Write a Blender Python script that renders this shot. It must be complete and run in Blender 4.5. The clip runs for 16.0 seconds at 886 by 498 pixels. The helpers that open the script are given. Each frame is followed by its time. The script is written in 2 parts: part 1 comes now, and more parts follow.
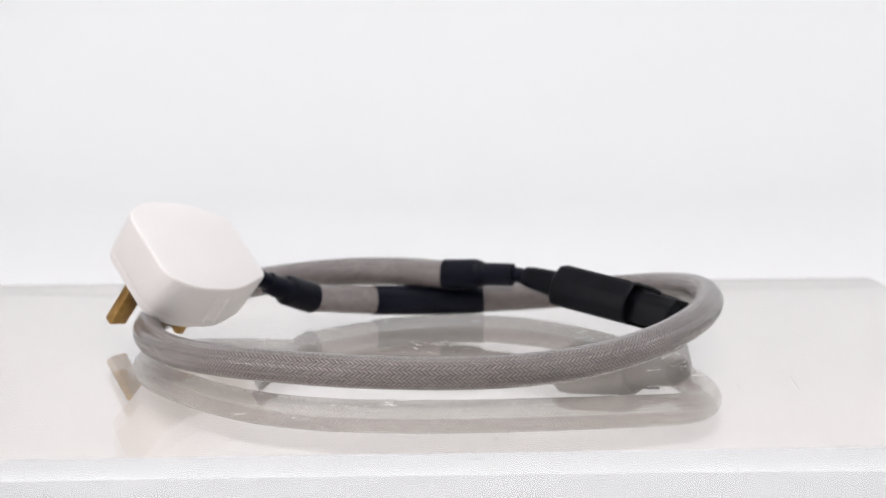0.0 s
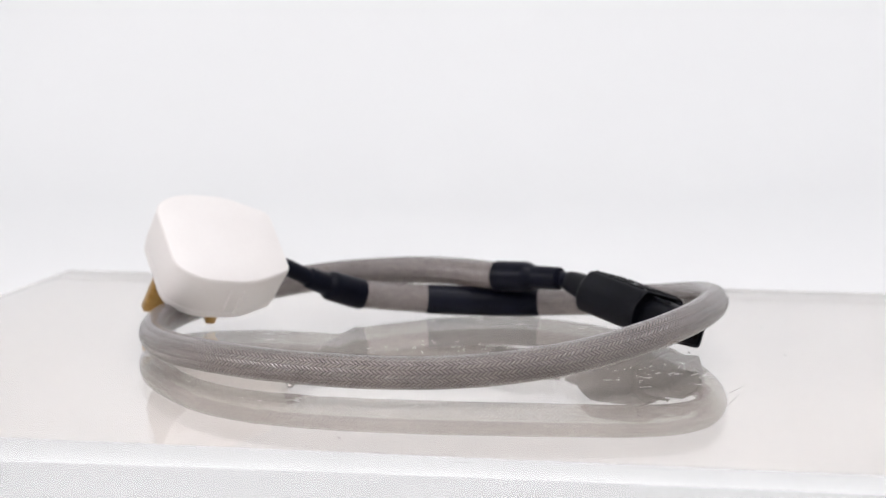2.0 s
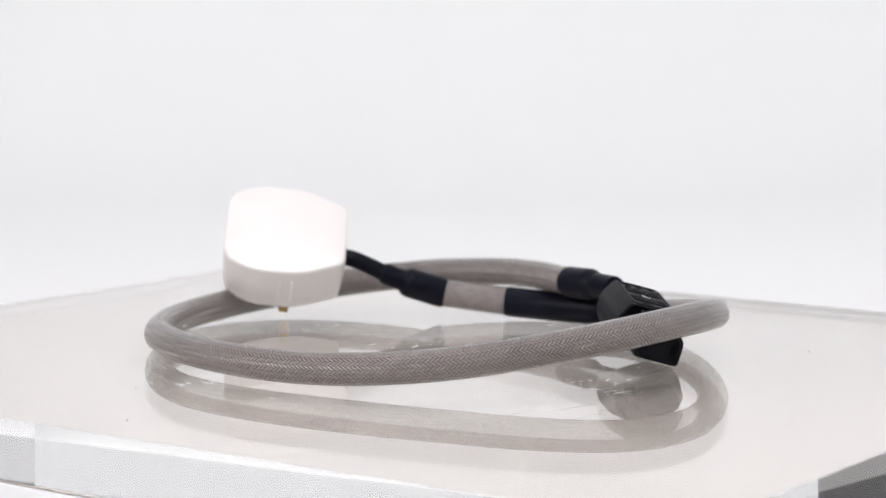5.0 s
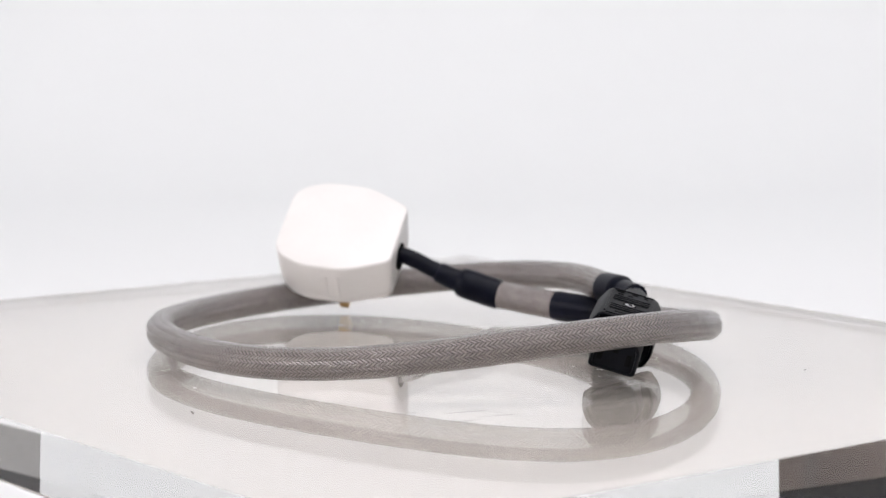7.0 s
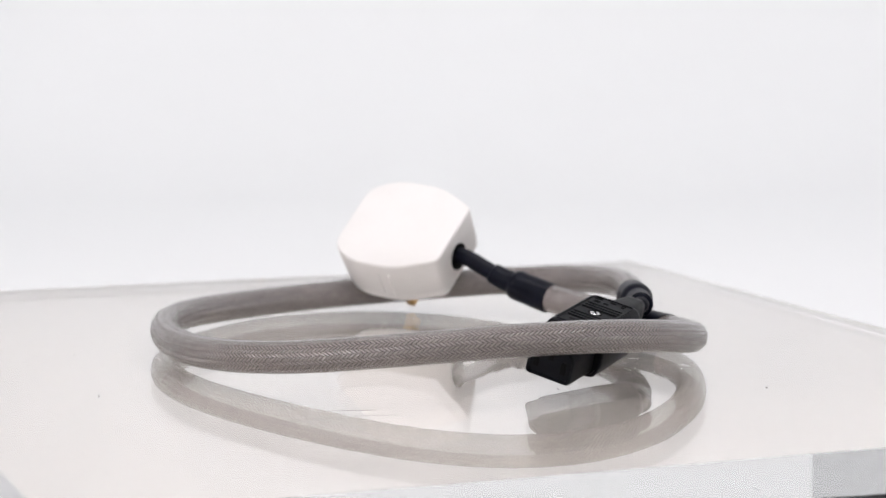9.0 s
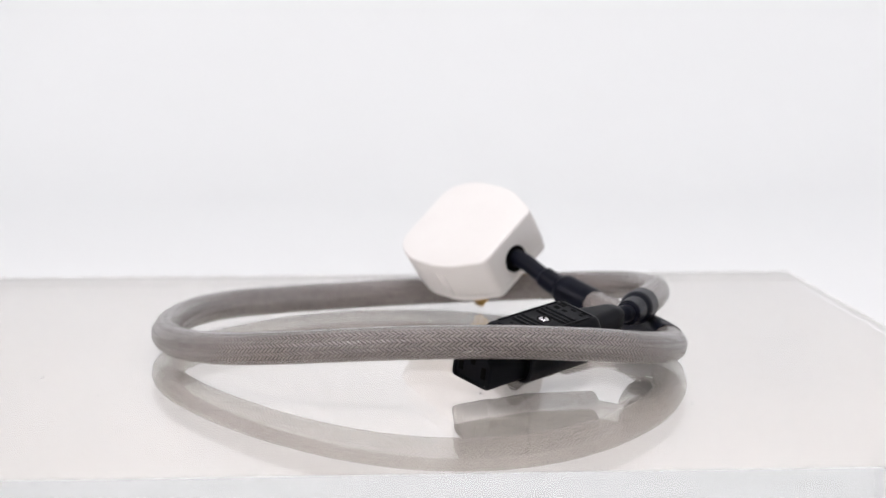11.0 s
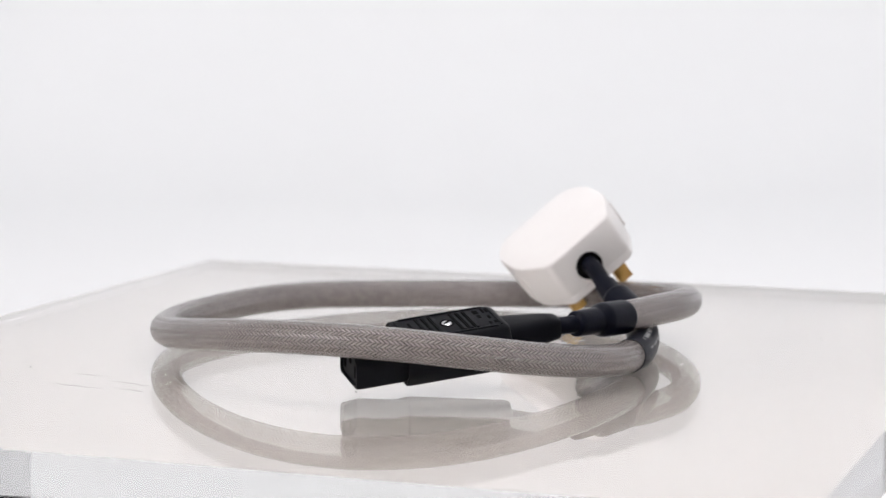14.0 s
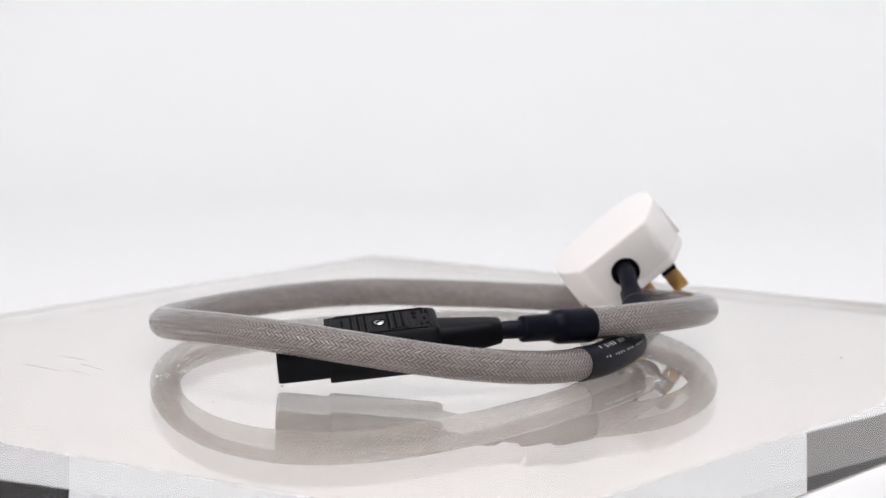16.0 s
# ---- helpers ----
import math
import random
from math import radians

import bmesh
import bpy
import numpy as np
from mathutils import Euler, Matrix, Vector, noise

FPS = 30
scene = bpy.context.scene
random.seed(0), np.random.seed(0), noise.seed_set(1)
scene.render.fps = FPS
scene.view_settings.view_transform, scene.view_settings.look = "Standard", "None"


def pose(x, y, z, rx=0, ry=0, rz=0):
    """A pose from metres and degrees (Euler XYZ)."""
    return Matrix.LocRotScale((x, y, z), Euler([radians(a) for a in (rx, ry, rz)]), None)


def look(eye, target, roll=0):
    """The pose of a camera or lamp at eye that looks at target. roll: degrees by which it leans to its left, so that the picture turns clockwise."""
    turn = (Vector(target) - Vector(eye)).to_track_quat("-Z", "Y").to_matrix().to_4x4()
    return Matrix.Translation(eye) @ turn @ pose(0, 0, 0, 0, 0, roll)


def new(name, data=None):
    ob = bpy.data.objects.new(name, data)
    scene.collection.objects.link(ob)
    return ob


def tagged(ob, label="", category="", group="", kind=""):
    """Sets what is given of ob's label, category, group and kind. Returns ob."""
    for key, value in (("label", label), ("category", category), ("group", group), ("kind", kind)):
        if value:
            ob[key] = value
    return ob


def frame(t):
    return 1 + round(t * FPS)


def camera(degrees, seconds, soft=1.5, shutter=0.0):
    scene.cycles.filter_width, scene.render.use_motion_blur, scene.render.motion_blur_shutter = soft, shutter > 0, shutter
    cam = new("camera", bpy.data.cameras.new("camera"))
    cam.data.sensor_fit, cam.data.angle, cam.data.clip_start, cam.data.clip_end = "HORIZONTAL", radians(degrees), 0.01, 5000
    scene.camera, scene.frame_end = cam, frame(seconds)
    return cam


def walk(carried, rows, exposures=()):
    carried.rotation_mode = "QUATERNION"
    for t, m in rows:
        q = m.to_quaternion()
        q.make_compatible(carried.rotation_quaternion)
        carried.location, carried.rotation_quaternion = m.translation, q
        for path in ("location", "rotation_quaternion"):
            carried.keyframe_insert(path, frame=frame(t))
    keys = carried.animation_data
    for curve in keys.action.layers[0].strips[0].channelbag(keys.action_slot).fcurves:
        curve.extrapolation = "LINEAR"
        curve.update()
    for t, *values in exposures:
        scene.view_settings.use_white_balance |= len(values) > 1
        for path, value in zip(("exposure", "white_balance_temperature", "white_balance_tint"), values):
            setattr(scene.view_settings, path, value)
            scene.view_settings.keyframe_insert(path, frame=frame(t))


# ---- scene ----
cam = camera(21.81, 16.0, soft=1.5)
EYE = Vector((0.0, -0.85, 0.1390))
YAW, TILT = 0.00541, 0.11927
AIM = EYE + Vector((math.sin(YAW) * math.cos(TILT), math.cos(YAW) * math.cos(TILT), -math.sin(TILT)))
VIEW = look(EYE, AIM, 0.167)
cam.data.dof.use_dof, cam.data.dof.focus_distance, cam.data.dof.aperture_fstop = True, 0.785, 14.0
walk(cam, [(0.0, VIEW), (16.0, VIEW)], exposures=[(0.0, -0.38, 6480, 14), (16.0, -0.38, 6480, 14)])


def turn_at(t):
    """The turntable's angle in degrees at t seconds."""
    return math.degrees(-0.1432073 * t + 0.000169 * t * (16 - t) + 0.0000230944 * t * (16 - t) * (8 - t))


TURNS = [(t * 0.5, pose(0, 0, 0, 0, 0, turn_at(t * 0.5))) for t in range(33)]

# ---- light ----
world = bpy.data.worlds.new("world")
scene.world = world
world.use_nodes = True
world.node_tree.nodes["Background"].inputs[0].default_value = (0.9, 0.95, 1.0, 1)
world.node_tree.nodes["Background"].inputs[1].default_value = 0.05


def softbox(name, eye, target, sx, sy, watts, colour):
    data = bpy.data.lights.new(name, "AREA")
    data.shape, data.size, data.size_y, data.energy, data.color = "RECTANGLE", sx, sy, watts, colour
    ob = new(name, data)
    ob.matrix_world = look(eye, target)
    return ob


softbox("softbox_overhead", (0.1, -0.15, 1.15), (0.05, 0.05, 0), 0.45, 0.28, 7.3, (0.985, 0.985, 1.0))
softbox("softbox_side", (-1.35, -0.70, 0.80), (0, 0, 0.03), 0.55, 0.4, 12.6, (1.0, 0.98, 0.97))
# added lamp with no known source, brightening the backdrop
softbox("backdrop_fill", (0.0, 0.35, 1.15), (0, 1.15, 0.66), 1.3, 0.4, 4.3, (0.94, 1.0, 0.985))
# added fill with no known source, lifting the walls and front sides
softbox("room_fill", (0.2, -1.7, 1.70), (0.1, -1.4, 0), 1.4, 0.8, 28.0, (0.98, 0.99, 1.0))

# ---- materials ----


def material(name, base, rough=0.5, metal=0.0, **extra):
    m = bpy.data.materials.new(name)
    m.use_nodes = True
    b = m.node_tree.nodes["Principled BSDF"]
    b.inputs["Base Color"].default_value = (*base, 1)
    b.inputs["Roughness"].default_value = rough
    b.inputs["Metallic"].default_value = metal
    for key, value in extra.items():
        b.inputs[key.replace("_", " ")].default_value = value
    return m


def link(m, a, b):
    m.node_tree.links.new(a, b)


def node(m, kind, **props):
    n = m.node_tree.nodes.new(kind)
    for key, value in props.items():
        if key == "op":
            n.operation = value
        elif key == "blend":
            n.blend_type = value
    return n


def calc(m, op, a, b=None, c=None):
    n = node(m, "ShaderNodeMath", op=op)
    for i, v in enumerate((a, b, c)):
        if v is None:
            continue
        if isinstance(v, (int, float)):
            n.inputs[i].default_value = v
        else:
            link(m, v, n.inputs[i])
    return n.outputs[0]


def grain(m, scale, lo, hi, detail=4.0, bump=0.0, rough=None, distance=0.0005, stretch=(1, 1, 1)):
    """Colour variation between lo and hi, with fine relief, in object space."""
    b = m.node_tree.nodes["Principled BSDF"]
    co = node(m, "ShaderNodeTexCoord")
    mp = node(m, "ShaderNodeMapping")
    mp.inputs["Scale"].default_value = stretch
    link(m, co.outputs["Object"], mp.inputs["Vector"])
    big, fine = node(m, "ShaderNodeTexNoise"), node(m, "ShaderNodeTexNoise")
    big.inputs["Scale"].default_value, big.inputs["Detail"].default_value = scale, detail
    fine.inputs["Scale"].default_value, fine.inputs["Detail"].default_value = scale * 14, 3.0
    for n in (big, fine):
        link(m, mp.outputs[0], n.inputs["Vector"])
    mixed = calc(m, "ADD", calc(m, "MULTIPLY", big.outputs["Fac"], 0.65), calc(m, "MULTIPLY", fine.outputs["Fac"], 0.35))
    ramp = node(m, "ShaderNodeValToRGB")
    ramp.color_ramp.elements[0].position, ramp.color_ramp.elements[0].color = 0.35, (*lo, 1)
    ramp.color_ramp.elements[1].position, ramp.color_ramp.elements[1].color = 0.65, (*hi, 1)
    link(m, mixed, ramp.inputs[0])
    link(m, ramp.outputs[0], b.inputs["Base Color"])
    if rough:
        link(m, calc(m, "MULTIPLY_ADD", mixed, rough[1] - rough[0], rough[0]), b.inputs["Roughness"])
    if bump:
        bp = node(m, "ShaderNodeBump")
        bp.inputs["Strength"].default_value, bp.inputs["Distance"].default_value = bump, distance
        link(m, fine.outputs["Fac"], bp.inputs["Height"])
        link(m, bp.outputs[0], b.inputs["Normal"])
    return m


def braid(name):
    """Woven sleeve: rows along the tube of short slanted strands, the slant turning from row to row."""
    m = material(name, (0.3, 0.26, 0.23), 0.17, Specular_IOR_Level=1.0, Coat_Weight=0.65, Coat_Roughness=0.13)
    b = m.node_tree.nodes["Principled BSDF"]
    uv = node(m, "ShaderNodeUVMap")
    sep = node(m, "ShaderNodeSeparateXYZ")
    link(m, uv.outputs[0], sep.inputs[0])
    rows = calc(m, "MULTIPLY", sep.outputs[0], 24.0)
    inrow = calc(m, "FRACT", rows)
    side = calc(m, "MULTIPLY_ADD", calc(m, "MODULO", calc(m, "FLOOR", rows), 2.0), 2.0, -1.0)
    slant = calc(m, "MULTIPLY", calc(m, "MULTIPLY", inrow, side), 1.15)
    along = calc(m, "MULTIPLY", sep.outputs[1], 1.0 / 0.00160)
    wob = node(m, "ShaderNodeTexNoise")
    wob.inputs["Scale"].default_value, wob.inputs["Detail"].default_value = 260.0, 2.0
    co = node(m, "ShaderNodeTexCoord")
    link(m, co.outputs["Object"], wob.inputs["Vector"])
    shifted = calc(m, "ADD", calc(m, "ADD", along, slant), calc(m, "MULTIPLY", side, 0.25))
    strands = calc(m, "ADD", shifted, calc(m, "MULTIPLY", wob.outputs["Fac"], 0.3))
    phase = calc(m, "FRACT", strands)
    cell = node(m, "ShaderNodeCombineXYZ")
    link(m, calc(m, "FLOOR", strands), cell.inputs[0])
    link(m, calc(m, "FLOOR", rows), cell.inputs[1])
    each = node(m, "ShaderNodeTexWhiteNoise")
    link(m, cell.outputs[0], each.inputs["Vector"])
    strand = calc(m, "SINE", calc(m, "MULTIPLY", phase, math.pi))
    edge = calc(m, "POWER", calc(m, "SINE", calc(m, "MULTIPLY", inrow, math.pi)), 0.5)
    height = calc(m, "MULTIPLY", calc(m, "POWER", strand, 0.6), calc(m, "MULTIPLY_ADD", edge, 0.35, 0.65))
    large = node(m, "ShaderNodeTexNoise")
    large.inputs["Scale"].default_value, large.inputs["Detail"].default_value = 40.0, 3.0
    link(m, co.outputs["Object"], large.inputs["Vector"])
    # colour also follows the weave height, putting shade into the gaps between strands
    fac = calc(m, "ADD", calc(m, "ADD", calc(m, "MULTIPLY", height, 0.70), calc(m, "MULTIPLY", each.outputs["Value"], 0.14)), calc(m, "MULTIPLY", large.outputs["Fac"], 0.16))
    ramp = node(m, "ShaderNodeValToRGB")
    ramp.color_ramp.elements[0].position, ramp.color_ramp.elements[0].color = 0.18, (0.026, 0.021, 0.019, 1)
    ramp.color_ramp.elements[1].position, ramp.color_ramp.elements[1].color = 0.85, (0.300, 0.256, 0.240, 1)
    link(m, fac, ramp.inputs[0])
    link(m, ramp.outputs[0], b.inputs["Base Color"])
    bp = node(m, "ShaderNodeBump")
    bp.inputs["Strength"].default_value, bp.inputs["Distance"].default_value = 1.0, 0.00045
    link(m, height, bp.inputs["Height"])
    link(m, bp.outputs[0], b.inputs["Normal"])
    link(m, bp.outputs[0], b.inputs["Coat Normal"])
    return m


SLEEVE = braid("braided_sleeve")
SHRINK = grain(material("heat_shrink", (0.004, 0.0045, 0.007), 0.34, Specular_IOR_Level=0.11), 90, (0.0025, 0.003, 0.007), (0.006, 0.007, 0.015), bump=0.25, rough=(0.3, 0.5), distance=0.0002)
RUBBER = grain(material("black_nylon", (0.006, 0.0065, 0.008), 0.45, Specular_IOR_Level=0.13), 120, (0.002, 0.0023, 0.004), (0.005, 0.0055, 0.009), bump=0.3, rough=(0.38, 0.58), distance=0.0001)
# near-black standing in for shade in slots, holes, grooves and moulded marks
RECESS_SHADE = material("recess_shade", (0.003, 0.003, 0.003), 0.8, Specular_IOR_Level=0.1)
PLUGWHITE = grain(material("plug_white", (0.88, 0.85, 0.83), 0.36), 60, (0.865, 0.835, 0.815), (0.89, 0.865, 0.845), bump=0.08, rough=(0.26, 0.4), distance=0.0001)
BRASS = grain(material("brass", (0.5, 0.3, 0.1), 0.3, 1.0), 300, (0.42, 0.24, 0.07), (0.62, 0.40, 0.15), rough=(0.22, 0.42))
STEEL = grain(material("steel", (0.7, 0.7, 0.72), 0.25, 1.0), 400, (0.6, 0.6, 0.62), (0.8, 0.8, 0.82), rough=(0.18, 0.35))
PRINT = material("white_print", (0.6, 0.6, 0.6), 0.6)
PAPER = grain(material("white_card", (0.85, 0.855, 0.86), 0.6), 3, (0.845, 0.85, 0.855), (0.855, 0.86, 0.865), bump=0.02, rough=(0.55, 0.7))
WALLPAINT = grain(material("wall_paint", (0.8, 0.8, 0.79), 0.7), 2, (0.76, 0.76, 0.75), (0.82, 0.82, 0.81), bump=0.1)
TILE = grain(material("brown_tile", (0.2, 0.14, 0.11), 0.4), 5, (0.30, 0.23, 0.195), (0.56, 0.45, 0.39), bump=0.2, rough=(0.3, 0.55))
GROUT = grain(material("grout", (0.4, 0.37, 0.34), 0.9), 30, (0.34, 0.31, 0.28), (0.45, 0.42, 0.38), bump=0.3)
# tinted darker than the plate to dim the light through the side faces
ACRYLIC_EDGE_DIM = material("acrylic_edge_dim", (0.91, 0.915, 0.905), 0.0, Transmission_Weight=1.0, IOR=1.53)
ACRYLIC = material("clear_acrylic", (0.985, 0.985, 0.98), 0.0, Transmission_Weight=1.0, IOR=1.53)
# added layer whose colour holds down the brightness seen through the slab
TONE_SHEET = grain(material("tone_sheet", (0.47, 0.43, 0.388), 0.0, IOR=1.6), 6, (0.45, 0.41, 0.37), (0.485, 0.447, 0.403))
SCUFF = material("pale_scuff", (0.75, 0.74, 0.72), 0.7)
DUST = material("dust", (0.06, 0.055, 0.05), 0.9)

# ---- building helpers ----


def part(name, bm, mat, parent=None, label="", smooth=True):
    me = bpy.data.meshes.new(name)
    bmesh.ops.recalc_face_normals(bm, faces=bm.faces)
    bm.to_mesh(me)
    bm.free()
    me.materials.append(mat)
    if smooth:
        for poly in me.polygons:
            poly.use_smooth = True
        me.set_sharp_from_angle(angle=radians(35))
    ob = new(name, me)
    ob.parent = parent
    return tagged(ob, label) if label else ob


def thing(name, label, category, group="", kind=""):
    return tagged(new(name), label, category, group, kind)


def box(bm, size, m, bevel=0.0, segments=2):
    got = bmesh.ops.create_cube(bm, size=1.0, matrix=m @ Matrix.Diagonal((*size, 1)))
    if bevel:
        edges = list({e for v in got["verts"] for e in v.link_edges})
        bmesh.ops.bevel(bm, geom=edges, offset=bevel, segments=segments, affect="EDGES", profile=0.5)


def loft(bm, rings, cap=True):
    """Skin a list of closed rings of points, each with the same count."""
    made = [[bm.verts.new(p) for p in ring] for ring in rings]
    n = len(made[0])
    for a, b in zip(made, made[1:]):
        for i in range(n):
            bm.faces.new((a[i], a[(i + 1) % n], b[(i + 1) % n], b[i]))
    if cap:
        bm.faces.new(made[0][::-1])
        bm.faces.new(made[-1])
    return made


def frames(path):
    """Tangents and a steady pair of normals along a path."""
    tans = []
    for i in range(len(path)):
        tans.append((path[min(i + 1, len(path) - 1)] - path[max(i - 1, 0)]).normalized())
    n = tans[0].cross(Vector((0, 0, 1))).normalized()
    out = []
    for t in tans:
        n = (n - t * n.dot(t)).normalized()
        out.append((t, n, t.cross(n)))
    return out


def sweep(bm, path, radii, sides=40, cap=True, start=0.0):
    """A round tube along path, with UV: turns round it, metres along it."""
    layer = bm.loops.layers.uv.verify()
    rings, lengths, run = [], [], start
    for i, (p, (t, n, b)) in enumerate(zip(path, frames(path))):
        if i:
            run += (p - path[i - 1]).length
        lengths.append(run)
        r = radii[i] if isinstance(radii, (list, tuple)) else radii
        rings.append([bm.verts.new(p + (n * math.cos(a) + b * math.sin(a)) * r) for a in (2 * math.pi * k / sides for k in range(sides))])
    for i in range(len(rings) - 1):
        for k in range(sides):
            kk = (k + 1) % sides
            f = bm.faces.new((rings[i][k], rings[i][kk], rings[i + 1][kk], rings[i + 1][k]))
            for loop, (u, v) in zip(f.loops, ((k, i), (k + 1, i), (k + 1, i + 1), (k, i + 1))):
                loop[layer].uv = (u / sides, lengths[v])
    if cap:
        bm.faces.new(rings[0][::-1])
        bm.faces.new(rings[-1])


def smooth_through(points, per=8):
    """Points on a smooth line through the given ones."""
    pts = [Vector(p) for p in points]
    ext = [pts[0] * 2 - pts[1], *pts, pts[-1] * 2 - pts[-2]]
    out = []
    for i in range(1, len(ext) - 2):
        a, b, c, d = ext[i - 1:i + 3]
        for k in range(per):
            s = k / per
            out.append(0.5 * ((2 * b) + (c - a) * s + (2 * a - 5 * b + 4 * c - d) * s ** 2 + (3 * b - a - 3 * c + d) * s ** 3))
    return out + [pts[-1]]


def cut(path, a, b):
    """The stretch of a path between two shares of its length."""
    lens = [0.0]
    for p, q in zip(path, path[1:]):
        lens.append(lens[-1] + (q - p).length)
    total = lens[-1]

    def at(s):
        s = max(0.0, min(1.0, s)) * total
        for i in range(len(path) - 1):
            if lens[i + 1] >= s:
                k = (s - lens[i]) / max(1e-9, lens[i + 1] - lens[i])
                return path[i].lerp(path[i + 1], k)
        return path[-1].copy()
    inner = [p for p, l in zip(path, lens) if a * total + 1e-5 < l < b * total - 1e-5]
    return [at(a), *inner, at(b)]


# ---- room ----
ROOM_X, ROOM_Y0, ROOM_Y1, FLOOR_Z, CEIL_Z = 2.2, -2.6, 2.2, -0.80, 1.75
TABLE_Z = -0.0212


def slab_box(name, lo, hi, mat, label, category, bevel=0.0):
    bm = bmesh.new()
    size = [h - l for l, h in zip(lo, hi)]
    box(bm, size, Matrix.Translation([(l + h) / 2 for l, h in zip(lo, hi)]), bevel)
    return tagged(part(name, bm, mat, smooth=False), label, category, kind="structure")


slab_box("wall_north", (-ROOM_X, ROOM_Y1, FLOOR_Z), (ROOM_X, ROOM_Y1 + 0.1, CEIL_Z), WALLPAINT, "plain white painted wall behind the backdrop", "wall")
slab_box("wall_south", (-ROOM_X, ROOM_Y0 - 0.1, FLOOR_Z), (ROOM_X, ROOM_Y0, CEIL_Z), WALLPAINT, "plain white painted wall closing the room", "wall")
WEST = slab_box("wall_west", (-ROOM_X - 0.1, ROOM_Y0, FLOOR_Z), (-ROOM_X, ROOM_Y1, CEIL_Z), WALLPAINT, "plain white painted side wall", "wall")
slab_box("wall_east", (ROOM_X, ROOM_Y0, FLOOR_Z), (ROOM_X + 0.1, ROOM_Y1, CEIL_Z), WALLPAINT, "plain white painted side wall", "wall")
slab_box("ceiling", (-ROOM_X, ROOM_Y0, CEIL_Z), (ROOM_X, ROOM_Y1, CEIL_Z + 0.1), WALLPAINT, "plain white ceiling", "ceiling")
floor = slab_box("floor", (-ROOM_X, ROOM_Y0, FLOOR_Z - 0.1), (ROOM_X, ROOM_Y1, FLOOR_Z), GROUT, "brown tiled floor with pale grout joints", "floor")


def backdrop():
    """One white sheet that lies on the table and sweeps up behind."""
    half, thick, bend, y0 = 0.75, 0.002, 0.35, 0.8
    line = [(-0.5 + 0.1 * k, 0.0) for k in range(14)]
    for k in range(1, 17):
        a = math.pi / 2 * k / 16
        line.append((y0 + bend * math.sin(a), bend * (1 - math.cos(a))))
    line += [(y0 + bend, bend + 0.2 * k) for k in range(1, 6)]
    flat = [Vector((0, y, z)) for y, z in line]
    under = []
    for t, p in zip((f[0] for f in frames(flat)), flat):
        under.append(p + Vector((0, t.z, -t.y)) * thick)
    section = [*flat, *under[::-1]]
    bm = bmesh.new()
    loft(bm, [[(x, p.y, TABLE_Z + p.z) for p in section] for x in (-half, half)])
    return tagged(part("backdrop", bm, PAPER), "seamless white backdrop sheet sweeping up behind", "backdrop", kind="structure")


backdrop()


def bounce_board(name, x, y0, y1):
    """Unseen white board on the table beside the sweep, added to whiten slab edges."""
    bm = bmesh.new()
    box(bm, (0.006, y1 - y0, 1.0), Matrix.Translation((x, (y0 + y1) / 2, TABLE_Z + 0.5)), 0.001, 1)
    return tagged(part(name, bm, PAPER, smooth=False), "added plain white board beside the backdrop sheet", "backdrop", kind="structure")


bounce_board("bounce_board_west", -0.74, 0.50, 1.12)
bounce_board("bounce_board_east", 0.74, 0.10, 1.12)


def table():
    t = thing("table", "white table under the backdrop sheet", "table")
    bm = bmesh.new()
    box(bm, (1.6, 1.3, 0.03), Matrix.Translation((0, 0.14, TABLE_Z - 0.0185)), 0.003)
    part("tabletop", bm, PAPER, t)
    h = TABLE_Z - 0.034 - FLOOR_Z
    for x in (-0.7, 0.7):
        for y in (-0.4, 0.7):
            bm = bmesh.new()
            box(bm, (0.05, 0.05, h), Matrix.Translation((x, y, FLOOR_Z + h / 2)), 0.004)
            part("leg", bm, PAPER, t)
    return t


table()

# ---- acrylic slab that turns ----
SLAB_TURN = 4.61
SLAB_LO, SLAB_HI, SLAB_T = (-0.2096, -0.1910), (0.2183, 0.1852), 0.020


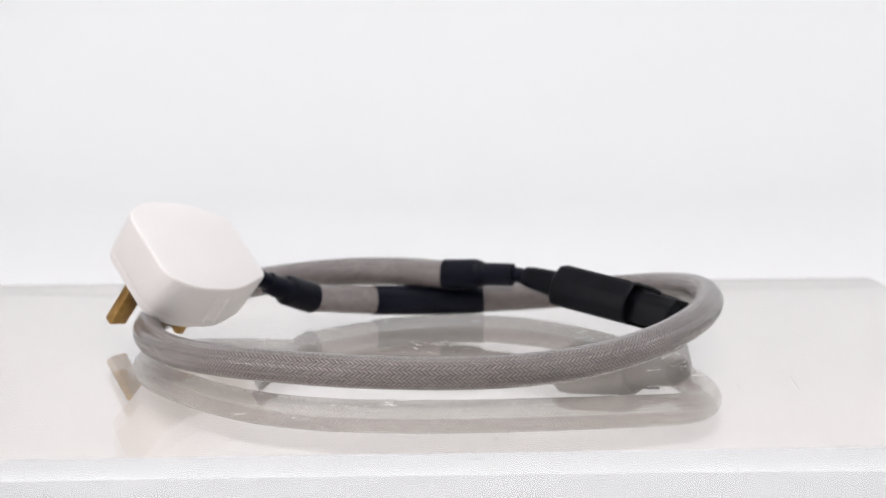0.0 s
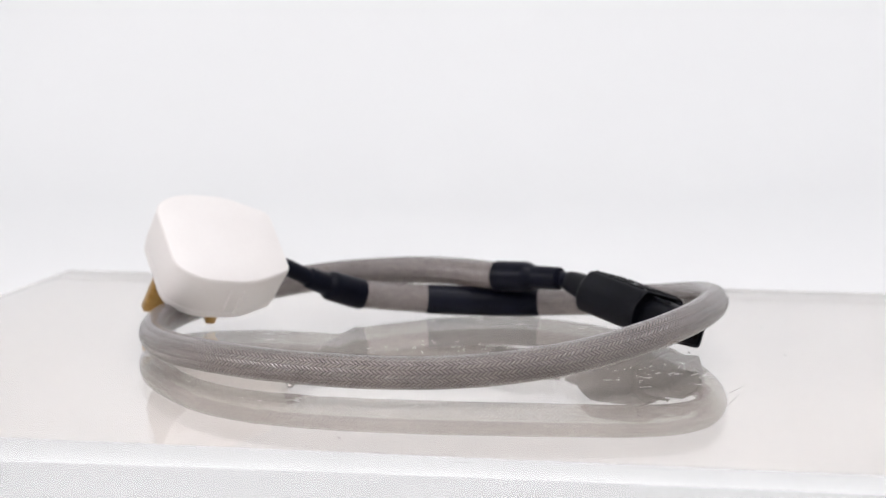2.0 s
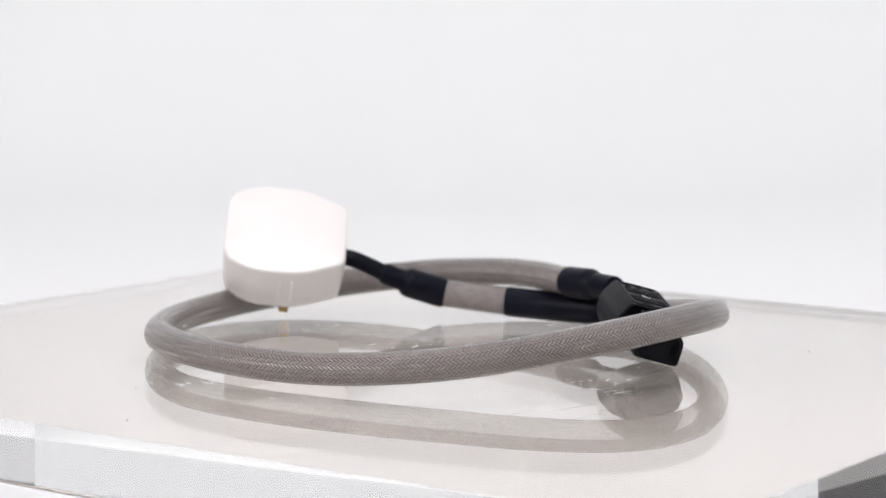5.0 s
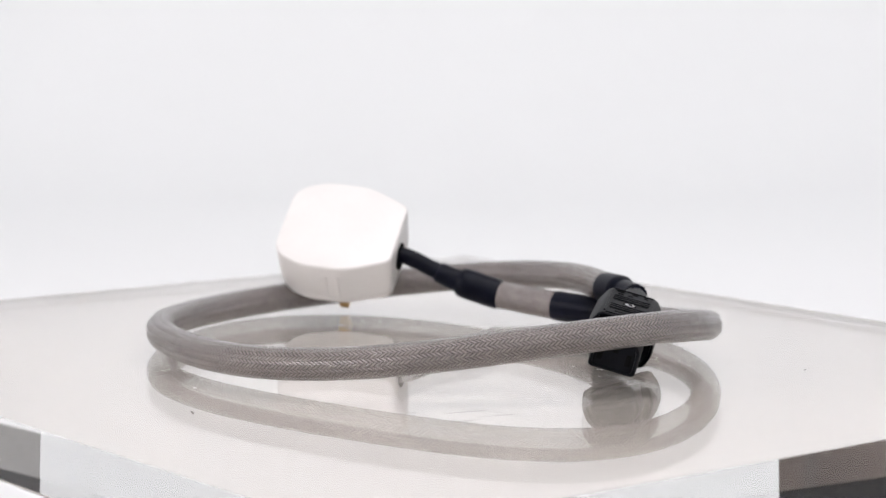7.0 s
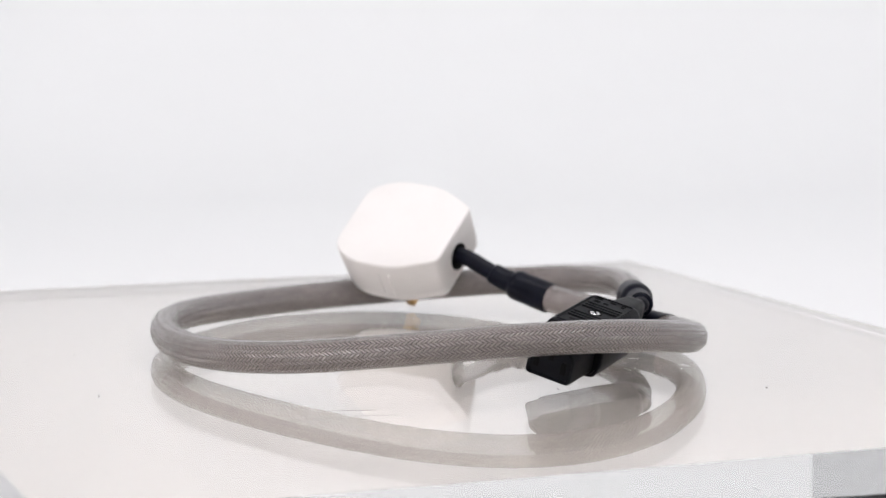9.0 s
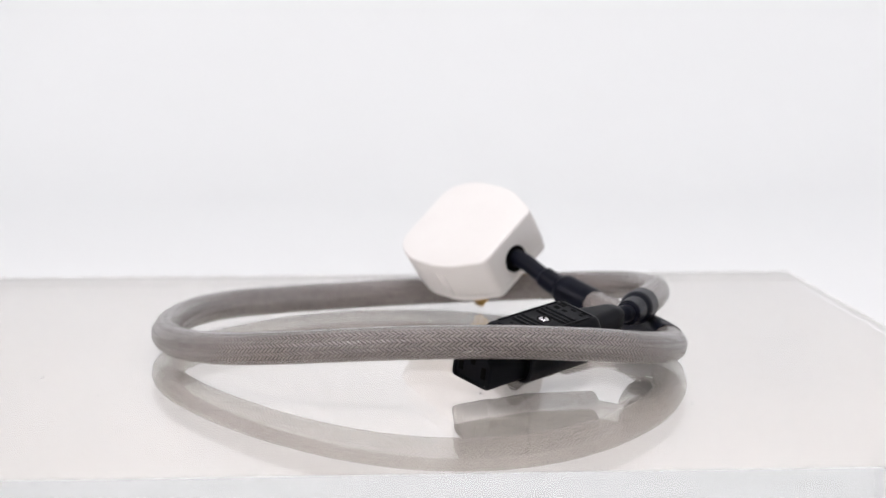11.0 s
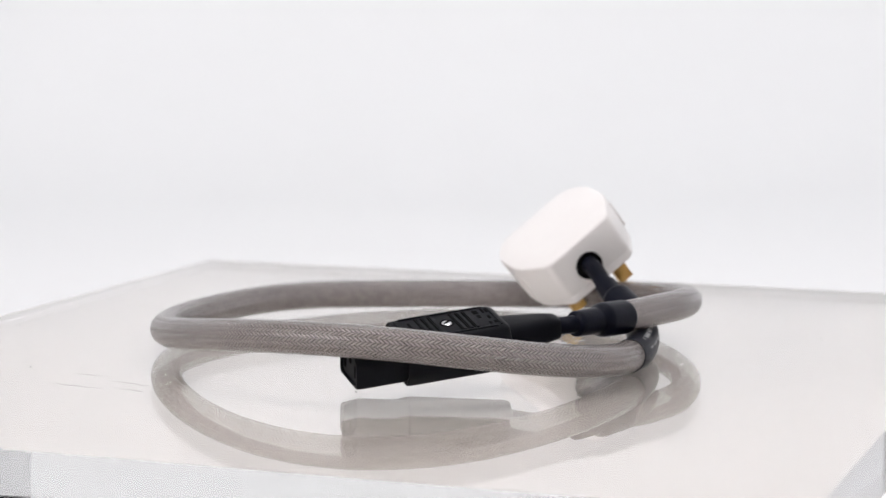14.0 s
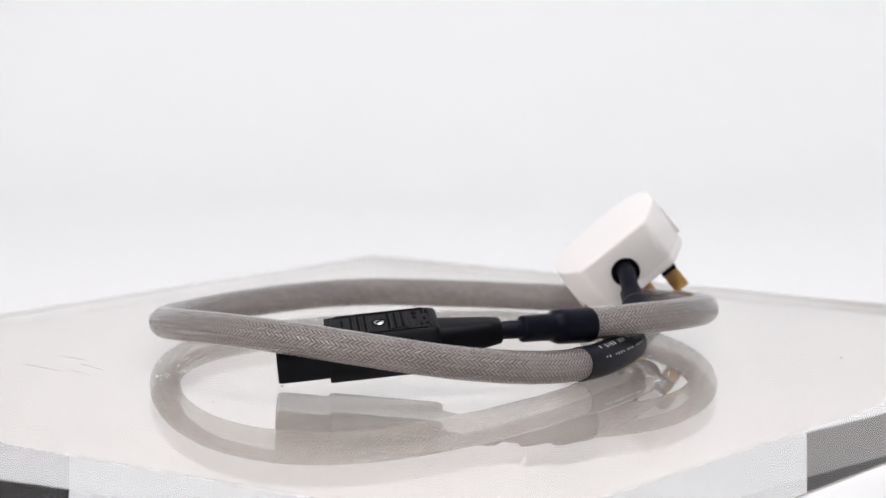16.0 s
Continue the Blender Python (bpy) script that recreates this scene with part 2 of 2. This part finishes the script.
def acrylic_slab():
    root = thing("acrylic_slab", "thick clear acrylic display slab with polished edges and scratches", "slab")
    bm = bmesh.new()
    sx, sy = SLAB_HI[0] - SLAB_LO[0], SLAB_HI[1] - SLAB_LO[1]
    cx, cy = (SLAB_HI[0] + SLAB_LO[0]) / 2, (SLAB_HI[1] + SLAB_LO[1]) / 2
    box(bm, (sx, sy, SLAB_T), pose(0, 0, 0, 0, 0, SLAB_TURN) @ Matrix.Translation((cx, cy, -SLAB_T / 2)))
    plate = part("plate", bm, ACRYLIC, root)
    plate.visible_shadow = False
    plate.data.materials.append(ACRYLIC_EDGE_DIM)
    for poly in plate.data.polygons:
        if abs(poly.normal.z) < 0.5:
            poly.material_index = 1
    # unseen sheet added to set how bright the slab's underside looks
    bm = bmesh.new()
    box(bm, (sx - 0.002, sy - 0.002, 0.0005), pose(0, 0, 0, 0, 0, SLAB_TURN) @ Matrix.Translation((cx, cy, -SLAB_T - 0.0006)))
    part("added_sheet", bm, TONE_SHEET, root, "added cream-grey sheet under the clear slab", smooth=False)
    # specks of dust and fine scratches on the top
    for x, y, r in ((-0.1495, -0.0725, 0.0007), (0.1120, 0.0853, 0.0006), (-0.0828, 0.1270, 0.0006), (0.0947, 0.0165, 0.0006), (0.0652, -0.1338, 0.0005), (0.0674, -0.1343, 0.0004), (-0.02, -0.13, 0.0004), (0.10, -0.11, 0.0004), (0.13, 0.02, 0.0004), (-0.13, 0.06, 0.0004), (0.02, -0.17, 0.0005)):
        bm = bmesh.new()
        loft(bm, [[(x + k * r * math.cos(a), y + k * 0.7 * r * math.sin(a), z) for a in (2 * math.pi * i / 7 for i in range(7))] for k, z in ((1.0, 0.00002), (0.6, 0.00025))])
        part("dust_speck", bm, DUST, root)
    for x, y, ang, ln in ((0.1230, -0.0550, 78, 0.014), (0.1248, -0.0745, 88, 0.022), (0.1128, -0.0602, 80, 0.016), (0.1045, -0.0810, 88, 0.016), (0.03, 0.02, 70, 0.012), (0.055, 0.035, 15, 0.010)):
        bm = bmesh.new()
        box(bm, (ln, 0.00007, 0.00004), Matrix.Translation((x, y, 0.00006)) @ pose(0, 0, 0, 0, 0, ang))
        part("scratch", bm, DUST, root, smooth=False)
    rng = random.Random(7)
    bm = bmesh.new()
    for _ in range(170):
        cx2, cy2, spread, way = rng.choice(((0.088, -0.042, 0.026, 20), (0.094, -0.030, 0.020, 60), (0.002, -0.002, 0.022, 80), (-0.018, 0.090, 0.026, 35), (0.070, 0.050, 0.026, 25), (-0.02, -0.10, 0.045, 10), (-0.07, 0.03, 0.030, 0)))
        x, y = rng.gauss(cx2, spread * 0.5), rng.gauss(cy2, spread * 0.5)
        ln = rng.choice((0.0006, 0.0010, 0.0016, 0.0028, 0.0045))
        box(bm, (ln, rng.uniform(0.00008, 0.00020), 0.00004), Matrix.Translation((x, y, 0.00005)) @ pose(0, 0, 0, 0, 0, rng.gauss(way, 22)))
    tagged(part("scuff_marks", bm, SCUFF, root, "fine pale scuffs in the polished top", smooth=False), kind="stuff")
    return root


SLAB = acrylic_slab()


# ---- power cable ----
CABLE = thing("power_cable", "coiled mains cable in taupe braided sleeve, plug to appliance connector", "cable")
# The coil by its azimuth in degrees (falling), its distance from the coil's middle, and its height, in metres.
IEC_POSE = Matrix(((0.7189, 0.6480, 0.2515, 0.0683), (-0.6878, 0.7155, 0.1226, 0.0380), (-0.1005, -0.2611, 0.9601, 0.0137), (0, 0, 0, 1)))
# Where the sleeve ends, where its collar steps down, where the collar ends, and where the lead enters the connector.
COLLAR_A, COLLAR_B, COLLAR_C = Vector((0.0060, 0.0784, 0.0174)), Vector((0.0192, 0.0750, 0.0179)), Vector((0.0336, 0.0708, 0.0182))
COIL_PHI = (123, 110, 95, 80, 65, 50, 35, 20, 5, -10, -25, -40, -55, -70, -85, -100, -115, -130, -145, -160, -175, -190, -205, -220, -235, -250, -262)
COIL_R = (0.0882, 0.0882, 0.0916, 0.0981, 0.1052, 0.1101, 0.1109, 0.1084, 0.1040, 0.0992, 0.0948, 0.0917, 0.0898, 0.0885, 0.0877, 0.0881, 0.0902, 0.0924, 0.0945, 0.0981, 0.1026, 0.1072, 0.1104, 0.1114, 0.1091, 0.1028, 0.0952)
COIL_Z = (0.0098, 0.0077, 0.0063, 0.0061, 0.0079, 0.0116, 0.0159, 0.0185, 0.0186, 0.0167, 0.0138, 0.0109, 0.0088, 0.0076, 0.0073, 0.0074, 0.0076, 0.0074, 0.0066, 0.0061, 0.0063, 0.0073, 0.0093, 0.0122, 0.0152, 0.0172, 0.0178)
R_SLEEVE = 0.00565


def coil_path():
    pts = []
    for phi, r, z in zip(COIL_PHI, COIL_R, COIL_Z):
        a = radians(phi)
        pts.append((r * math.cos(a), -0.0102 + r * math.sin(a), z))
    pts.append(tuple(COLLAR_A))
    return smooth_through(pts, 12)


COIL = coil_path()

PLUG_POSE = Matrix(((-0.496, -0.712, 0.498, -0.0930), (0.602, -0.695, -0.393, 0.0183), (0.626, 0.105, 0.773, 0.0287), (0, 0, 0, 1)))
PLUG_W, PLUG_H, PLUG_D = 0.0480, 0.0488, 0.0205


def sleeve():
    bm = bmesh.new()
    sweep(bm, COIL, R_SLEEVE, 48)
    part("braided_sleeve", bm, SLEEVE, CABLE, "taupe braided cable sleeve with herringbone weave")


sleeve()


def shrink(name, path, profile, label):
    """A heat-shrink tube: profile of (share of the path, radius)."""
    a, b = profile[0][0], profile[-1][0]
    fine, radii = [], []
    steps = 40
    for k in range(steps + 1):
        s = a + (b - a) * k / steps
        fine.append(cut(path, s, min(1.0, s + 1e-4))[0])
        for (s0, r0), (s1, r1) in zip(profile, profile[1:]):
            if s0 <= s <= s1 + 1e-9:
                radii.append(r0 + (r1 - r0) * (s - s0) / max(1e-9, s1 - s0))
                break
    bm = bmesh.new()
    sweep(bm, fine, radii, 36)
    part(name, bm, SHRINK, CABLE, label)


hole = PLUG_POSE @ Vector((-0.0018, -PLUG_H / 2, -0.001))
out = PLUG_POSE.to_3x3() @ Vector((0, -1, 0))
LEAD = smooth_through([hole - out * 0.004, hole + out * 0.004, hole.lerp(COIL[0], 0.5) + Vector((0.001, 0, -0.0008)), COIL[0], COIL[3]], 10)
bm = bmesh.new()
sweep(bm, cut(LEAD, 0.0, 0.7), 0.0034, 28)
part("lead_plug_end", bm, SHRINK, CABLE, "black inner lead at the plug")
shrink("heat_shrink_plug_end", LEAD, [(0.40, 0.0037), (0.41, 0.0043), (0.575, 0.0045), (0.60, 0.0057), (0.625, 0.0061), (0.925, 0.0062), (0.93, 0.0058)], "black heat-shrink collar")

TAIL = smooth_through([COIL[-9], COLLAR_A, COLLAR_B, COLLAR_C, IEC_POSE @ Vector((-0.0425, 0, 0)), IEC_POSE @ Vector((-0.030, 0, 0))], 14)


def share_at(path, place):
    """The share of a path's length at which it passes nearest to a place."""
    runs = [0.0]
    for p, q in zip(path, path[1:]):
        runs.append(runs[-1] + (q - p).length)
    k = min(range(len(path)), key=lambda i: (path[i] - place).length)
    return runs[k] / runs[-1]


bm = bmesh.new()
sweep(bm, TAIL, 0.0031, 28)
part("lead_connector_end", bm, SHRINK, CABLE, "black inner lead at the connector")
S0, S1, S2 = (share_at(TAIL, p) for p in (COLLAR_A, COLLAR_B, COLLAR_C))
shrink("heat_shrink_connector_end", TAIL, [(S0 - 0.012, 0.0060), (S0 - 0.007, 0.0062), (S1 - 0.01, 0.0062), (S1 + 0.02, 0.0057), (S1 + 0.05, 0.0047), (S2 - 0.01, 0.0046), (S2, 0.0044), (S2 + 0.008, 0.0033)], "black stepped heat-shrink collar")


def band():
    """Printed sleeve round the cable, with bars in place of the writing."""
    n = len(COIL)
    seg = [p for p, k in zip(COIL, range(n)) if 16 <= k <= 38]
    bm = bmesh.new()
    sweep(bm, seg, R_SLEEVE + 0.00035, 40)
    printed = part("printed_band", bm, SHRINK, CABLE, "black printed heat-shrink band")
    # unreadable lettering: one row of tall strokes and one of small ones
    axes = frames(seg)
    for row, (turn, tall, wide, marks) in enumerate(((62, 0.0019, 0.0006, (5, 6, 7, 9, 10, 11, 13, 14, 15, 16, 18)), (22, 0.0008, 0.0005, (3, 4, 5, 6, 8, 9, 10, 12, 13, 14, 15, 17, 18)))):
        for k in marks:
            t, _, _ = axes[k]
            out_dir = Vector((-t.y, t.x, 0)).normalized()
            if out_dir.y < 0:
                out_dir = -out_dir
            up = out_dir.cross(t).normalized()
            if up.z < 0:
                up = -up
            n = out_dir * math.cos(radians(turn)) + up * math.sin(radians(turn))
            side = n.cross(t).normalized()
            place = Matrix((t, side, n)).transposed().to_4x4()
            place.translation = seg[k] + n * (R_SLEEVE + 0.00042)
            bm = bmesh.new()
            box(bm, (wide, tall * (1.0 if k % 3 else 0.7), 0.00012), place)
            part("print_bar", bm, PRINT, printed, smooth=False)


band()


# ---- mains plug ----


PLUG_CORNERS = ((-0.33, -0.5), (0.33, -0.5), (0.5, -0.14), (0.5, 0.27), (0.36, 0.5), (-0.36, 0.5), (-0.5, 0.27), (-0.5, -0.14))


def plug_outline(scale, z):
    """The plug's eight-sided outline with rounded corners."""
    pts = []
    n = len(PLUG_CORNERS)
    for i in range(n):
        p0, p1, p2 = (Vector(PLUG_CORNERS[(i + k) % n]) for k in (-1, 0, 1))
        soft = 0.06 if p1.y < -0.4 else 0.13
        a, b = (p0 - p1).normalized() * soft, (p2 - p1).normalized() * soft
        for k in range(7):
            u = k / 6
            q = (p1 + a) * (1 - u) ** 2 + p1 * 2 * u * (1 - u) + (p1 + b) * u ** 2
            pts.append(PLUG_POSE @ Vector((q.x * PLUG_W * scale, q.y * PLUG_H * scale, z)))
    return pts


def plug_parts():
    d = PLUG_D / 2
    bm = bmesh.new()
    loft(bm, [plug_outline(s, z) for s, z in ((0.966, -d + 0.0030), (0.974, -d + 0.0033), (0.995, d - 0.0050), (1.0, d - 0.0015), (0.997, d - 0.0007), (0.990, d - 0.0002), (0.980, d + 0.0001), (0.968, d + 0.0002), (0.5, d + 0.0006))])
    plug = part("mains_plug", bm, PLUGWHITE, CABLE, "white three-pin mains plug with brass pins")
    bm = bmesh.new()
    loft(bm, [plug_outline(s, z) for s, z in ((0.945, -d - 0.0004), (0.956, -d), (0.962, -d + 0.0025), (0.955, -d + 0.0027), (0.955, -d + 0.0042))])
    part("base", bm, PLUGWHITE, plug)
    # grip ridges on both flanks
    for sx in (-1, 1):
        for y in (-0.004, 0.001):
            bm = bmesh.new()
            box(bm, (0.0010, 0.0010, PLUG_D * 0.6), PLUG_POSE @ Matrix.Translation((sx * PLUG_W / 2 * 0.992, y, -0.001)), 0.0004)
            part("grip_ridge", bm, PLUGWHITE, plug)
    # pins: earth above, line and neutral below
    for x, y, sx, sy, ln, sleeve_len in ((0, 0.0170, 0.004, 0.0079, 0.0205, 0), (0.0111, -0.0039, 0.00635, 0.004, 0.0160, 0.0080), (-0.0111, -0.0020, 0.00635, 0.004, 0.0134, 0.0040)):
        bm = bmesh.new()
        box(bm, (sx, sy, ln), PLUG_POSE @ Matrix.Translation((x, y, -d - ln / 2 + 0.0003)), 0.0007, 2)
        part("pin", bm, BRASS, plug, "brass plug pin")
        if sleeve_len:
            bm = bmesh.new()
            box(bm, (sx + 0.0002, sy + 0.0002, sleeve_len), PLUG_POSE @ Matrix.Translation((x, y, -d - sleeve_len / 2 + 0.0004)), 0.0006, 2)
            part("pin_sleeve", bm, RUBBER, plug, "black insulating sleeve")
    # cable entry: dark insert for the shade inside the hole
    bm = bmesh.new()
    n = 36
    place = PLUG_POSE @ Matrix.Translation((-0.0018, -PLUG_H / 2, -0.001)) @ pose(0, 0, 0, 90)
    loft(bm, [[place @ Vector((r * math.cos(2 * math.pi * k / n), r * math.sin(2 * math.pi * k / n), z)) for k in range(n)]
              for r, z in ((0.0056, -0.004), (0.0056, 0.0003), (0.0053, 0.0004), (0.0050, 0.00012), (0.0030, 0.00006))])
    part("cable_entry", bm, RECESS_SHADE, plug, "dark round insert as the shade of the cable entry hole")


plug_parts()

# ---- appliance connector ----
BL, BW, BH = 0.0376, 0.0250, 0.0162
TOP_W = 0.0180


def rounded(corners, r, steps=5):
    """A closed outline with each corner rounded off by about r."""
    pts, n = [], len(corners)
    for i in range(n):
        p0, p1, p2 = (Vector(corners[(i + k) % n]) for k in (-1, 0, 1))
        rr = min(r, (p0 - p1).length * 0.45, (p2 - p1).length * 0.45)
        a, b = p1 + (p0 - p1).normalized() * rr, p1 + (p2 - p1).normalized() * rr
        for k in range(steps):
            u = k / (steps - 1)
            pts.append(a * (1 - u) ** 2 + p1 * 2 * u * (1 - u) + b * u ** 2)
    return pts


def iec_ring(x, outline, dy=0.0, dz=0.0):
    return [IEC_POSE @ Vector((x, p.x + dy, p.y + dz)) for p in outline]


def body_outline(s, top=TOP_W, wide=BW):
    """The connector's section: flat top, flanks sloping out, narrower below."""
    h = BH / 2 * s
    return rounded([(-wide * 0.42 * s, -h), (wide * 0.42 * s, -h), (wide / 2 * s, -h * 0.45), (wide / 2 * s, h * 0.25), (top / 2 * s, h), (-top / 2 * s, h), (-wide / 2 * s, h * 0.25), (-wide / 2 * s, -h * 0.45)], 0.0016)


def shroud_outline(s):
    w, h, c = 0.0168 * s, 0.0132 * s, 0.0040 * s
    return rounded([(-w / 2, -h / 2), (w / 2, -h / 2), (w / 2, h / 2 - c), (w / 2 - c, h / 2), (-w / 2 + c, h / 2), (-w / 2, h / 2 - c)], 0.0016)


def slab_on_top(name, x, y, sx, sy, mat, parent, high=0.0005, bevel=0.0, turn=0.0, label=""):
    bm = bmesh.new()
    box(bm, (sx, sy, high), IEC_POSE @ Matrix.Translation((x, y, BH / 2 + high * 0.3)) @ pose(0, 0, 0, 0, 0, turn), bevel)
    return part(name, bm, mat, parent, label, smooth=False)


def iec_parts():
    b = BL / 2
    bm = bmesh.new()
    loft(bm, [iec_ring(x, body_outline(s)) for x, s in ((-b - 0.0006, 0.90), (-b, 0.96), (-b + 0.0010, 0.99), (-b + 0.0024, 1.0), (b - 0.0012, 1.0), (b - 0.0003, 0.985), (b, 0.96), (b - 0.0002, 0.92), (b - 0.0016, 0.90))])
    body = part("appliance_connector", bm, RUBBER, CABLE, "black three-slot appliance connector with ribbed top")
    bm = bmesh.new()
    loft(bm, [iec_ring(x, shroud_outline(s), 0.0007, -0.0004) for x, s in ((b - 0.004, 1.0), (b + 0.0163, 1.0), (b + 0.0170, 0.98), (b + 0.0174, 0.95), (b + 0.0174, 0.86), (b + 0.0166, 0.84))])
    shroud = part("socket_shroud", bm, RUBBER, body)
    # dark blocks on the face in place of the slots' inner shade
    for y, z in ((-0.0046, -0.0014), (0.0054, -0.0014), (0.0004, 0.0022)):
        bm = bmesh.new()
        box(bm, (0.0012, 0.0018, 0.0040), IEC_POSE @ Matrix.Translation((b + 0.0163, y + 0.0003, z - 0.0003)))
        part("contact_slot", bm, RECESS_SHADE, shroud, "dark block as the shade inside a contact slot", smooth=False)
    # key ridges under the shroud, where it leaves the body
    for y in (-0.0045, 0.0059):
        bm = bmesh.new()
        box(bm, (0.010, 0.0012, 0.0008), IEC_POSE @ Matrix.Translation((b + 0.005, y, 0.0064)), 0.0003, 1)
        part("guide_ridge", bm, RUBBER, shroud)
    bm = bmesh.new()
    loft(bm, [iec_ring(x, rounded([(-w / 2, -h / 2), (w / 2, -h / 2), (w / 2 * 0.86, h / 2), (-w / 2 * 0.86, h / 2)], min(w, h) * 0.3), 0.0, dz) for x, w, h, dz in ((-b + 0.001, 0.0160, 0.0118, -0.0002), (-b - 0.004, 0.0146, 0.0108, 0.0), (-b - 0.018, 0.0098, 0.0088, 0.0003), (-b - 0.0215, 0.0088, 0.0076, 0.0003), (-b - 0.0222, 0.0078, 0.0066, 0.0003))])
    part("strain_relief", bm, RUBBER, body)
    # rim and ribs on the top, with a dark strip as shade beside each rib
    for y in (-TOP_W * 0.43, TOP_W * 0.43):
        slab_on_top("edge_rib", 0.0, y, BL * 0.82, 0.0008, RUBBER, body, 0.0005, 0.0002)
    for x in (-BL * 0.45, BL * 0.45):
        slab_on_top("edge_rib", x, 0.0, 0.0006, TOP_W * 0.82, RUBBER, body, bevel=0.0002)
    for x in (-0.0086, -0.0062, -0.0038, 0.0040, 0.0064, 0.0088):
        slab_on_top("rib", x, 0.0, 0.0011, TOP_W * 0.74, RUBBER, body, 0.0005, 0.00015)
        slab_on_top("rib_shade", x + 0.0011, 0.0, 0.0007, TOP_W * 0.70, RECESS_SHADE, body, 0.00012)
    # countersunk screw; dark ring and bar stand in for well and slot shade
    n = 24
    bm = bmesh.new()
    loft(bm, [[IEC_POSE @ Vector((0.0004 + r * math.cos(2 * math.pi * k / n), r * math.sin(2 * math.pi * k / n), BH / 2 + z)) for k in range(n)]
              for r, z in ((0.0024, -0.0005), (0.0024, 0.0002), (0.0020, 0.0002), (0.0018, 0.0))])
    part("screw_well", bm, RECESS_SHADE, body, "dark rim round the screw")
    bm = bmesh.new()
    loft(bm, [[IEC_POSE @ Vector((0.0004 + r * math.cos(2 * math.pi * k / n), r * math.sin(2 * math.pi * k / n), BH / 2 + z)) for k in range(n)]
              for r, z in ((0.0018, -0.001), (0.0018, 0.0001), (0.0015, 0.0003), (0.0007, 0.0004))])
    screw = part("screw", bm, STEEL, body, "bright steel screw head")
    bm = bmesh.new()
    box(bm, (0.0027, 0.0006, 0.0004), IEC_POSE @ Matrix.Translation((0.0004, 0, BH / 2 + 0.0004)) @ pose(0, 0, 0, 0, 0, 35))
    part("screw_slot", bm, RECESS_SHADE, screw, smooth=False)
    # moulded marks: short rows by the cable, a bar and a stroke by the socket
    for x, y, sx, sy in ((-0.0118, -0.0045, 0.0018, 0.0022), (-0.0118, -0.0010, 0.0012, 0.0018), (-0.0146, -0.0050, 0.0008, 0.0030), (-0.0160, -0.0050, 0.0008, 0.0026), (-0.0150, 0.0005, 0.0008, 0.0022), (-0.0158, 0.0045, 0.0010, 0.0016), (-0.0138, 0.0048, 0.0008, 0.0014),
                         (0.0130, -0.0020, 0.0007, 0.0044), (0.0150, 0.0020, 0.0036, 0.0007), (0.0128, 0.0040, 0.0007, 0.0014), (0.0142, 0.0052, 0.0007, 0.0012), (0.0158, 0.0052, 0.0007, 0.0012)):
        slab_on_top("moulded_mark", x, y, sx, sy, RECESS_SHADE, body, 0.0002)


iec_parts()

# ---- tiles ----


def floor_tiles():
    size, gap = 0.33, 0.006
    bm = bmesh.new()
    box(bm, (size - gap, size - gap, 0.008), Matrix.Identity(4), 0.0015, 1)
    first = part("tile", bm, TILE, floor, smooth=False)
    me = first.data
    nx, ny = int(2 * ROOM_X / size), int((ROOM_Y1 - ROOM_Y0) / size)
    for i in range(nx):
        for j in range(ny):
            ob = first if i == j == 0 else new("tile", me)
            ob.parent = floor
            ob.location = (-ROOM_X + (i + 0.5) * 2 * ROOM_X / nx, ROOM_Y0 + (j + 0.5) * (ROOM_Y1 - ROOM_Y0) / ny, FLOOR_Z + 0.004)


floor_tiles()


def wall_tiles():
    """Brown tiles low on the west wall, with open joints."""
    size, gap = 0.30, 0.008
    bm = bmesh.new()
    box(bm, (0.010, size - gap, size - gap), Matrix.Identity(4), 0.0015, 1)
    first = part("wall_tile", bm, TILE, WEST, smooth=False)
    for i in range(4):
        for k in range(5):
            ob = first if i == k == 0 else new("wall_tile", first.data)
            ob.parent = WEST
            ob.location = (-ROOM_X + 0.005, -0.45 + (i + 0.5) * size, FLOOR_Z + 0.01 + (k + 0.5) * size)


wall_tiles()


def motions():
    for ob in (SLAB, CABLE):
        walk(ob, TURNS)


motions()
